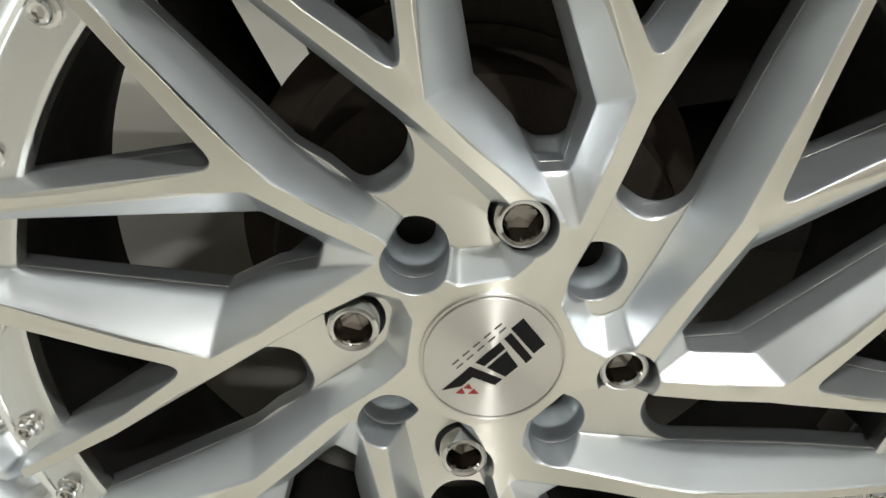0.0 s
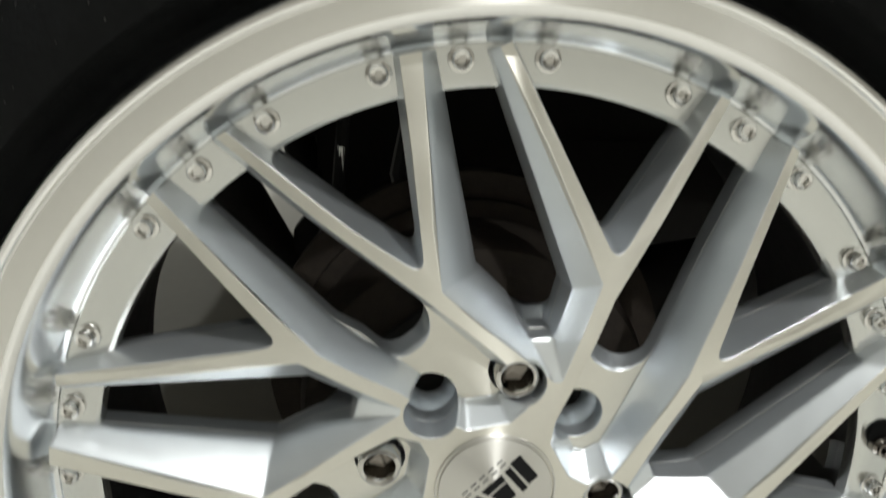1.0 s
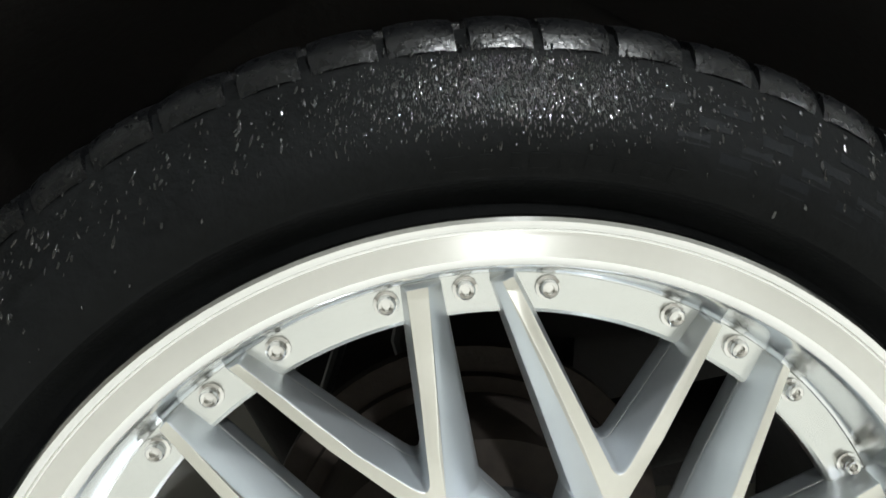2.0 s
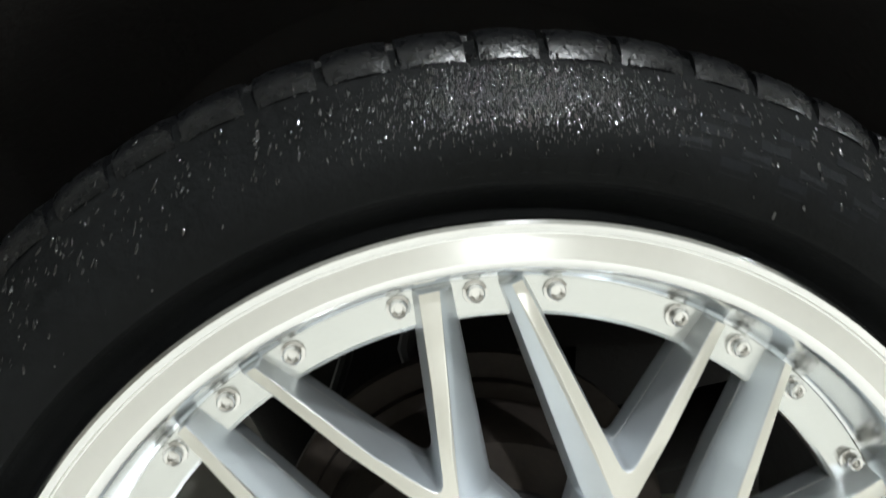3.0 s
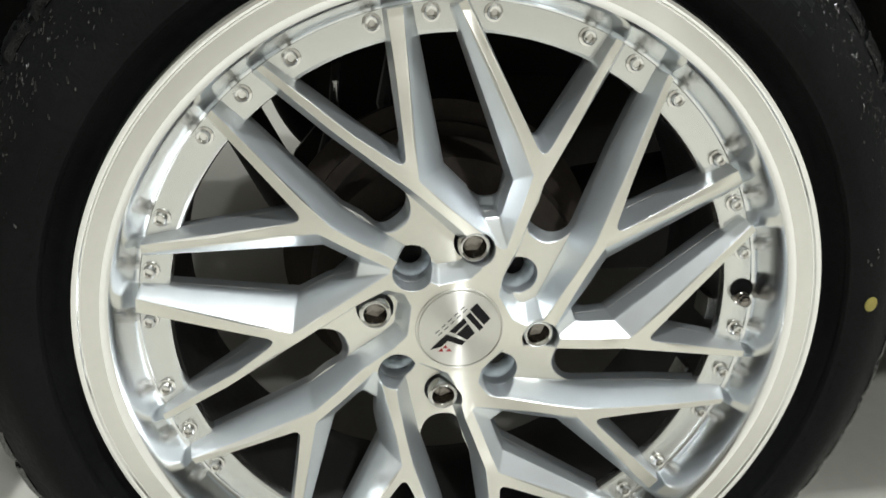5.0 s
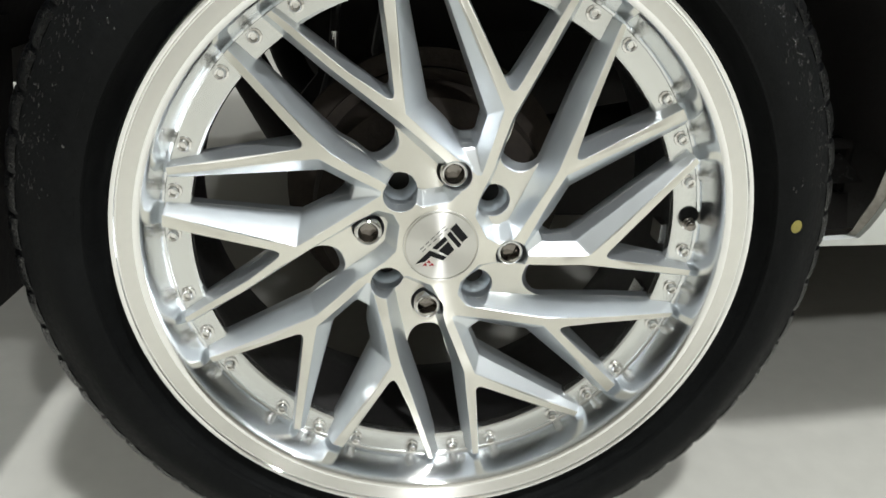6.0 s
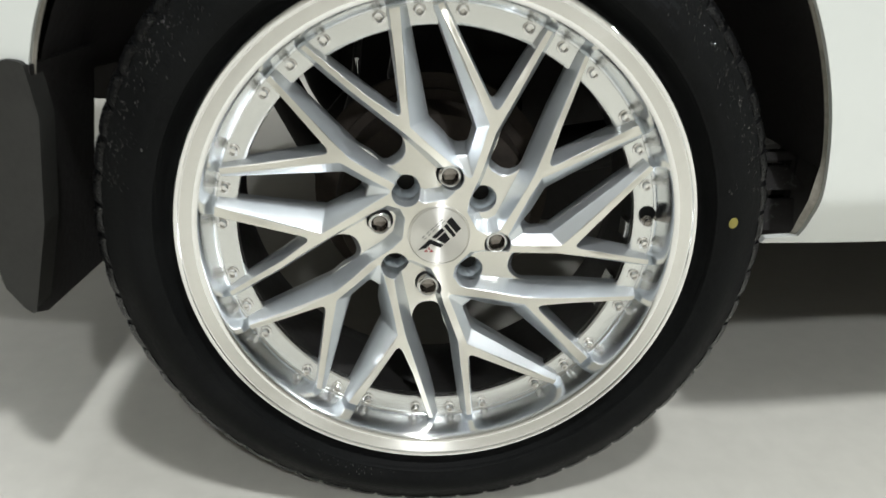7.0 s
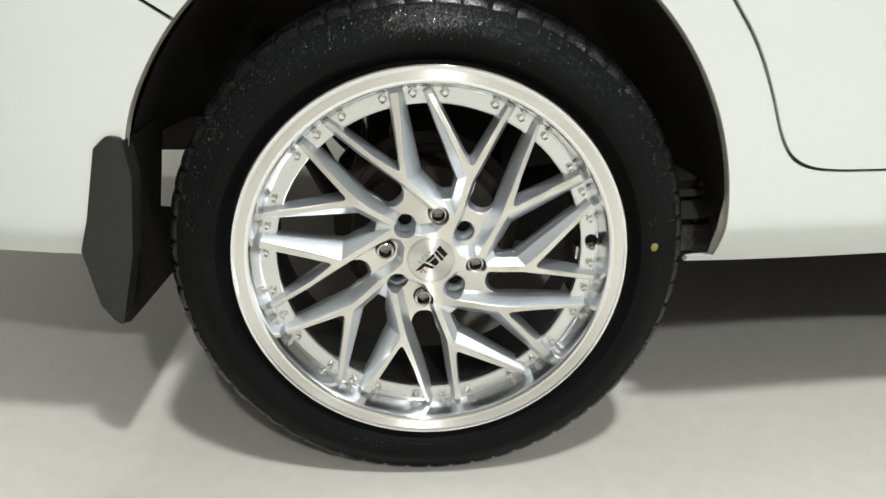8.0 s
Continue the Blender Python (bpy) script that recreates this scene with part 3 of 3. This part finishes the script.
def bore(cx, cz, wide):
    bm = lathe([(0.0, -0.02), (wide, -0.02), (wide, 0.066), (wide * 0.66, 0.074), (wide * 0.62, 0.079), (wide * 0.62, 0.0900), (0.0, 0.0900)], 32)
    bmesh.ops.remove_doubles(bm, verts=bm.verts, dist=1e-6)
    bmesh.ops.recalc_face_normals(bm, faces=bm.faces)
    for v in bm.verts:
        v.co.x += cx
        v.co.z += cz
    for f in bm.faces:
        f.material_index = 1
    return bm


def bored(bm, cutters):
    """The body with bores cut from it."""
    me = bpy.data.meshes.new("spokes_raw")
    bm.to_mesh(me)
    bm.free()
    me.materials.append(MACHINED)
    me.materials.append(SILVER)
    ob = new("spokes_raw", me)
    tools = []
    for c in cutters:
        cm = bpy.data.meshes.new("bore")
        c.to_mesh(cm)
        c.free()
        cm.materials.append(MACHINED)
        cm.materials.append(SILVER)
        tool = new("bore", cm)
        tools.append(tool)
        mod = ob.modifiers.new("bore", "BOOLEAN")
        mod.operation, mod.object, mod.solver = "DIFFERENCE", tool, "EXACT"
    bpy.context.view_layer.update()
    done = bpy.data.meshes.new_from_object(ob.evaluated_get(bpy.context.evaluated_depsgraph_get()))
    out = bmesh.new()
    out.from_mesh(done)
    for o in [ob] + tools:
        bpy.data.objects.remove(o)
    return out


def bores():
    out = []
    for k in range(4):
        a = radians(NUT_A + 90 * k)
        out.append(bore(NUT_R * math.cos(a), NUT_R * math.sin(a), 0.0125))
        a = radians(HOLE_A + 90 * k)
        out.append(bore(HOLE_R * math.cos(a), HOLE_R * math.sin(a), 0.0132))
    return out


upper, lower = bored(upper, bores()), bored(lower, bores())
tmp = bpy.data.meshes.new("spokes_low")
lower.to_mesh(tmp)
lower.free()
upper.from_mesh(tmp)
part("spoke_face", upper, [MACHINED, SILVER], wheel, "silver spokes with machined faces and wide bevels", smooth=28)

# hub pad behind the spokes
part("hub_pad", lathe([(0.0, 0.0990), (0.070, 0.0990), (0.074, 0.1000), (0.074, 0.104), (0.0, 0.104)], 64), BARREL, wheel)

# centre cap
part("centre_cap", lathe([(0.0, 0.0388), (0.0271, 0.0388), (0.0273, 0.0391), (0.0274, 0.0430), (0.0281, 0.0430), (0.0283, 0.0389), (0.0290, 0.0388), (0.0292, 0.0392), (0.0293, 0.0412), (0.0298, 0.0416), (0.0298, 0.0445)], 96), CAP, wheel, "brushed metal centre cap with a dark emblem", smooth=30)


def plate(points, y, depth, mat, name, label=""):
    """A thin raised plate with a 2D outline in mm."""
    bm = bmesh.new()
    a = [bm.verts.new((x * MM, y, z * MM)) for x, z in points]
    b = [bm.verts.new((x * MM, y + depth, z * MM)) for x, z in points]
    bm.faces.new(a)
    n = len(a)
    for i in range(n):
        bm.faces.new((a[i], a[(i + 1) % n], b[(i + 1) % n], b[i]))
    bmesh.ops.recalc_face_normals(bm, faces=bm.faces)
    return part(name, bm, mat, wheel, label, smooth=0)


def along(points, turn=46.0, dx=1.0, dz=-2.0):
    c, s = math.cos(radians(turn)), math.sin(radians(turn))
    return [(1.1 * (x * c - z * s) + dx, 1.1 * (x * s + z * c) + dz) for x, z in points]


# plain slanted bars of the emblem's size
for bar in ([(-21, 5.5), (-7, 5.5), (-2.5, -6.5), (-6, -6.5), (-9.5, 1.8), (-15, 1.8)], [(-4.5, 5.5), (7.5, 5.5), (7.0, 2.2), (-3.2, 2.2)],
            [(-3.0, 1.0), (6.6, 1.0), (5.2, -6.5), (-1.0, -6.5)], [(9.5, 5.5), (12.8, 5.5), (11.3, -7.5), (8.2, -7.5)], [(14.0, 6.8), (19.8, 6.8), (18.3, -6.5), (12.8, -6.5)]):
    plate(along(bar), 0.0385, 0.0006, EMBLEM, "emblem_bar", "flat black emblem bar")
for bar in ([(-18.5, 1.0), (-15.5, 1.0), (-16.4, -1.6)], [(-15, 0.6), (-12.4, 0.6), (-13.2, -1.8)], [(-15.6, -2.4), (-12.6, -2.4), (-12.8, -5.0)]):
    plate(along(bar), 0.0385, 0.0006, EMBLEM_RED, "emblem_chip", "small dark red emblem chip")
for i in range(5):
    x = -11 + 5.2 * i
    for z0, z1 in ((10.4, 11.0), (8.2, 8.8)):
        plate(along([(x, z0), (x + 3.2, z0), (x + 3.2, z1), (x, z1)]), 0.0386, 0.0005, EMBLEM_GREY, "emblem_line", "thin grey emblem line")

# lug nuts: chrome sleeves with a socket
bm = lathe([(0.0071, 0.0470), (0.0078, 0.0458), (0.0090, 0.0452), (0.0100, 0.0458), (0.0104, 0.0472), (0.0104, 0.0780)], 32)
# the socket's inner shade is put into a darker chrome than the sleeve's
sock = []
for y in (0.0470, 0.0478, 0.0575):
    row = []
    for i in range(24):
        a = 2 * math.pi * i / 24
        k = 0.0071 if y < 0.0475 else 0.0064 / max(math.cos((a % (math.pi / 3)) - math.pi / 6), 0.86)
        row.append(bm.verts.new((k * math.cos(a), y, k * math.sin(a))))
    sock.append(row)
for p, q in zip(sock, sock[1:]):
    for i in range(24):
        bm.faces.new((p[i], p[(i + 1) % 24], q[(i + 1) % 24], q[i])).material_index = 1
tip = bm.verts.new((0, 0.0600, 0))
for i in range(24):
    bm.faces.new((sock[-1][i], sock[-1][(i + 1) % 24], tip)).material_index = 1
bmesh.ops.recalc_face_normals(bm, faces=bm.faces)
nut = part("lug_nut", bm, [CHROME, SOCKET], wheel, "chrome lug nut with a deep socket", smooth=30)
spots = [(NUT_R * math.cos(radians(NUT_A + 90 * k)), NUT_R * math.sin(radians(NUT_A + 90 * k)), k) for k in range(4)]
nut.matrix_basis = pose(spots[0][0], 0, spots[0][1])
for x, z, k in spots[1:]:
    again(nut, pose(x, 0, z, 0, 17 * k, 0), wheel)

# ring bolts in threes
bm = lathe([(0.0, 0.0485), (0.0018, 0.0485), (0.0022, 0.0466), (0.0034, 0.0462), (0.0041, 0.0468), (0.0043, 0.0482), (0.0043, 0.0506), (0.0056, 0.0509), (0.0058, 0.0516), (0.0058, 0.0526)], 12)
bolt = part("ring_bolt", bm, CHROME, wheel, "small bright bolt in the rim ring", smooth=50)
first = True
for k in range(10):
    trio = (0, 9.86, -10.28) if k % 2 == 0 else (1.26, 11.2, -9.2)
    for d in trio:
        a = radians(PHASE + 36 * k + d)
        m = pose(0.199 * math.cos(a), 0, 0.199 * math.sin(a), 0, random.uniform(0, 60), 0)
        if first:
            bolt.matrix_basis, first = m, False
        else:
            again(bolt, m, wheel)

# valve: a black disc stands in for the dark hole round the stem
bm = lathe([(0.0, 0.0500), (0.0066, 0.0500), (0.0076, 0.0506), (0.0079, 0.0530)], 24)
for v in bm.verts:
    v.co.x += 0.1985
    v.co.z += 0.0190
part("valve_hole_disc", bm, RUBBER, wheel, "black disc standing in for the dark valve hole")
bm = lathe([(0.0, 0.0405), (0.0030, 0.0406), (0.0037, 0.0412), (0.0037, 0.0440), (0.0044, 0.0444), (0.0044, 0.0460), (0.0038, 0.0464), (0.0052, 0.0480), (0.0052, 0.0520)], 16)
for v in bm.verts:
    v.co.x += 0.1975
    v.co.z += 0.0135
part("valve_stem", bm, SOCKET, wheel, "short metal valve stem with cap")

# balance weights stuck inside the barrel
for a0, sweep in ((-4.0, 5.0), (-28.0, 5.4), (-22.0, 5.0)):
    bm = lathe([(0.1915, 0.070), (0.1860, 0.071), (0.1860, 0.089), (0.1925, 0.090)], 8, True, start=a0, sweep=sweep)
    part("balance_weight", bm, RING, wheel, "grey stick-on balance weight")

# tyre
TYRE = [(0.2290, 0.0300), (0.2345, 0.0265), (0.2372, 0.0275), (0.2388, 0.0290), (0.2410, 0.0282), (0.2435, 0.0258), (0.2458, 0.0226), (0.2480, 0.0182),
        (0.2510, 0.0128), (0.2580, 0.0090), (0.2640, 0.0086), (0.2700, 0.0098), (0.2760, 0.0132), (0.2815, 0.0178), (0.2862, 0.0226), (0.2895, 0.0256), (0.2925, 0.0284), (0.2950, 0.0320),
        (0.2972, 0.0400), (0.2982, 0.0560), (0.2992, 0.0800), (0.3000, 0.1100), (0.2992, 0.1500), (0.2960, 0.1800), (0.2880, 0.1960), (0.2700, 0.2080), (0.2500, 0.2080), (0.2320, 0.1980), (0.2250, 0.1900)]


def grown(r):
    """The tread stands out a little beyond the sidewall's curve."""
    return r + 0.0046 * smoothstep(0.272, 0.296, r)


TYRE = [(grown(r) + 0.0035 * smoothstep(0.2945, 0.2975, r), y) for r, y in TYRE]


def flat(co):
    """Where the tyre stands it is pressed flat."""
    low = -HUB + 0.0005
    if co.z < low:
        co.y += 0.25 * (co.z - low)
        co.z = low


bm = lathe(TYRE, 224)
for v in bm.verts:
    flat(v.co)
part("tyre", bm, RUBBER, wheel, "black low-profile tyre, wet and shiny, with shoulder blocks", smooth=30)

# shoulder blocks, one by one
BLOCKS = 64
SHOULDER = [(0.2928, 0.0278), (0.2974, 0.0308), (0.3018, 0.0356), (0.3046, 0.0420), (0.3062, 0.0520), (0.3070, 0.0640)]


SHOULDER = [(grown(r), y) for r, y in SHOULDER]


def shoulder_block(a0, a1, press=False):
    bm = bmesh.new()
    rows = []
    steps = 4
    for i in range(steps + 1):
        a = radians(a0 + (a1 - a0) * i / steps)
        drop = 0.0007 if i in (0, steps) else 0.0
        row = [bm.verts.new(((r - drop) * math.cos(a), y + drop * 0.4, (r - drop) * math.sin(a))) for r, y in SHOULDER]
        row += [bm.verts.new((r * math.cos(a), y, r * math.sin(a))) for r, y in ((0.3000, 0.0640), (0.2950, 0.0340))]
        rows.append(row)
    for p, q in zip(rows, rows[1:]):
        for j in range(len(p)):
            k = (j + 1) % len(p)
            bm.faces.new((p[j], p[k], q[k], q[j]))
    bm.faces.new(rows[0])
    bm.faces.new(rows[-1][::-1])
    bmesh.ops.recalc_face_normals(bm, faces=bm.faces)
    if press:
        for v in bm.verts:
            flat(v.co)
    return bm


pitch = 360 / BLOCKS
kinds = [part("tread_block", shoulder_block(0.25, pitch * w - 0.5), TREAD, wheel, smooth=35) for w in (1.0, 0.94)]
kinds[0].matrix_basis = pose(0, 0, 0, 0, 0.0, 0)
kinds[1].matrix_basis = pose(0, 0, 0, 0, -pitch, 0)
for i in range(2, BLOCKS):
    a = pitch * i
    if 246 < a + 3 < 296:
        part("tread_block", shoulder_block(a + 0.25, a + pitch - 0.5, True), TREAD, wheel, smooth=35)
    else:
        again(kinds[(i * 7 + i // 3) % 2], pose(0, 0, 0, 0, -a, 0), wheel)
bm = bmesh.new()
for rib in ([(0.2985, 0.0690), (0.3056, 0.0700), (0.3066, 0.0740), (0.3074, 0.0980), (0.3066, 0.1000), (0.2990, 0.1010)],
            [(0.2985, 0.1080), (0.3080, 0.1090), (0.3070, 0.1480), (0.2980, 0.1490)], [(0.2975, 0.1560), (0.3050, 0.1570), (0.2990, 0.1840), (0.2920, 0.1870)]):
    lathe([(grown(r), y) for r, y in rib], 160, bm=bm)
for v in bm.verts:
    flat(v.co)
part("tread_ribs", bm, TREAD, wheel)

# the other wheel of the axle, seen from its inner side
bm = lathe([(r, 1.68 - y) for r, y in TYRE], 128)
for v in bm.verts:
    v.co.z += HUB
    if v.co.z < 0.0005:
        v.co.z = 0.0005
    v.co.x -= 0.012
opposite = part("opposite_tyre", bm, RUBBER, car, "black tyre at the axle's other end", smooth=40)
bm = lathe([(0.0, 1.56), (0.10, 1.56), (0.12, 1.58), (0.19, 1.585), (0.195, 1.50), (0.215, 1.48), (0.232, 1.476)], 96)
for v in bm.verts:
    v.co.z += HUB
part("inner_barrel", bm, BARREL, opposite, "dark inner side of the rim")

# raised marks on the sidewall: a ridge ring, checked patches and illegible lettering bars
part("sidewall_ridge", lathe([(0.2488, 0.0170), (0.2492, 0.0148), (0.2506, 0.0126), (0.2520, 0.0122)], 160), RUBBER, wheel)


def side_y(r):
    return float(np.interp(r, [p[0] for p in TYRE[8:18]], [p[1] for p in TYRE[8:18]]))


def sidewall_patch(r0, r1, a0, a1, lift, name, mat, label=""):
    bm = bmesh.new()
    rows = []
    n = max(1, int((a1 - a0) / 2))
    for i in range(n + 1):
        a = radians(a0 + (a1 - a0) * i / n)
        c, s = math.cos(a), math.sin(a)
        rows.append([bm.verts.new((r * c, y, r * s)) for r, y in ((r0, side_y(r0) + 0.0004), (r0 + 0.0003, side_y(r0) - lift), ((r0 + r1) / 2, side_y((r0 + r1) / 2) - lift), (r1 - 0.0003, side_y(r1) - lift), (r1, side_y(r1) + 0.0004))])
    for p, q in zip(rows, rows[1:]):
        for j in range(4):
            bm.faces.new((p[j], p[j + 1], q[j + 1], q[j]))
    bmesh.ops.recalc_face_normals(bm, faces=bm.faces)
    return part(name, bm, mat, wheel, label, smooth=30)


for row in range(4):
    for col in range(12):
        if (row + col) % 2 == 0:
            r0, a0 = 0.2622 + 0.0068 * row, 46 + 2.7 * col + 1.0 * row
            sidewall_patch(r0, r0 + 0.0068, a0, a0 + 2.7, 0.00008, "sidewall_check", CHECK)
rnd = random.Random(5)
for start, count in ((78, 9), (258, 9), (150, 12), (330, 12)):
    for i in range(count):
        a0 = start + i * 2.3
        sidewall_patch(0.2535, 0.2535 + 0.006, a0, a0 + rnd.uniform(0.7, 1.6), 0.0005, "lettering_bar", RUBBER)

# yellow paint dot
bm = lathe([(0.0, 0.0), (0.0042, 0.0), (0.0052, 0.0004)], 20)
for v in bm.verts:
    v.co = Vector((0.2626 + v.co.x * 0.8, side_y(0.264) - 0.0006 + v.co.y, 0.0265 + v.co.z))
part("paint_dot", bm, YELLOW, wheel, "yellow paint dot on the sidewall")

# water beads on the rubber, tilted and stretched to imitate glints: a dense patch at the top where the lamp sheen lies,
# scattered drops, and drips below the tread gaps
rnd = random.Random(11)
verts, faces = [], []
spots = []
for i in range(4200):
    spots.append((rnd.gauss(92, 6.2), rnd.gauss(0.2835, 0.0075), 0.00016 + 0.0003 * rnd.random() ** 2, 2.0 + 3.0 * rnd.random() ** 2, 0.20))
for i in range(900):
    spots.append((rnd.uniform(12, 170), rnd.gauss(0.286, 0.010), 0.00025 + 0.0006 * rnd.random() ** 2, 1.6 + 3.2 * rnd.random(), 0.28))
for i in range(BLOCKS):
    if 8 < pitch * i < 172:
        for n in range(rnd.randint(3, 7)):
            spots.append((pitch * i + rnd.gauss(-0.1, 0.35), rnd.uniform(0.2835, 0.2948), 0.0003 + 0.0006 * rnd.random(), 1.8 + 3.0 * rnd.random(), 0.28))
for i in range(60):
    spots.append((rnd.gauss(250, 5), rnd.gauss(0.253, 0.004), 0.00025 + 0.0005 * rnd.random() ** 2, 1.3 + 1.5 * rnd.random(), 0.3))
for angle, r, size, long, tilt in spots:
    if not 0.251 < r < 0.3095:
        continue
    a = radians(angle)
    if r < 0.2950:
        y, slope = side_y(r), (side_y(r + 0.001) - side_y(r - 0.001)) / 0.002
    else:
        y, slope = float(np.interp(r, [p[0] for p in SHOULDER], [p[1] for p in SHOULDER])), 1.0
    c = Vector((r * math.cos(a), y - 0.0001, r * math.sin(a)))
    nrm = Vector((math.cos(a) * slope, -1, math.sin(a) * slope)).normalized()
    nrm = (nrm + Vector((rnd.gauss(0, tilt), rnd.gauss(0, tilt), rnd.gauss(0.14, tilt)))).normalized()
    u = nrm.cross(Vector((0, 0.3, 1))).normalized()
    w = nrm.cross(u)
    turn = rnd.gauss(0, 0.12)
    s = len(verts)
    for h, k in ((-0.45, 1.0), (0.0, 0.92), (0.06, 0.5)):
        for j in range(6):
            t = 2 * math.pi * j / 6
            across, along = k * math.cos(t), k * long * math.sin(t)
            verts.append(c + size * ((across * math.cos(turn) - along * math.sin(turn)) * u + (across * math.sin(turn) + along * math.cos(turn)) * w + h * nrm))
    verts.append(c + size * 0.08 * nrm)
    for b in (0, 6):
        for j in range(6):
            k = (j + 1) % 6
            faces.append((s + b + j, s + b + k, s + b + 6 + k, s + b + 6 + j))
    for j in range(6):
        faces.append((s + 12 + j, s + 12 + (j + 1) % 6, s + 18))
me = bpy.data.meshes.new("glint_beads")
me.from_pydata(verts, [], faces)
me.materials.append(DROP)
for p in me.polygons:
    p.use_smooth = True
beads = new("glint_beads", me)
beads.parent = wheel
tagged(beads, "tiny water beads on black rubber, tilted to give lamp glints", kind="stuff")
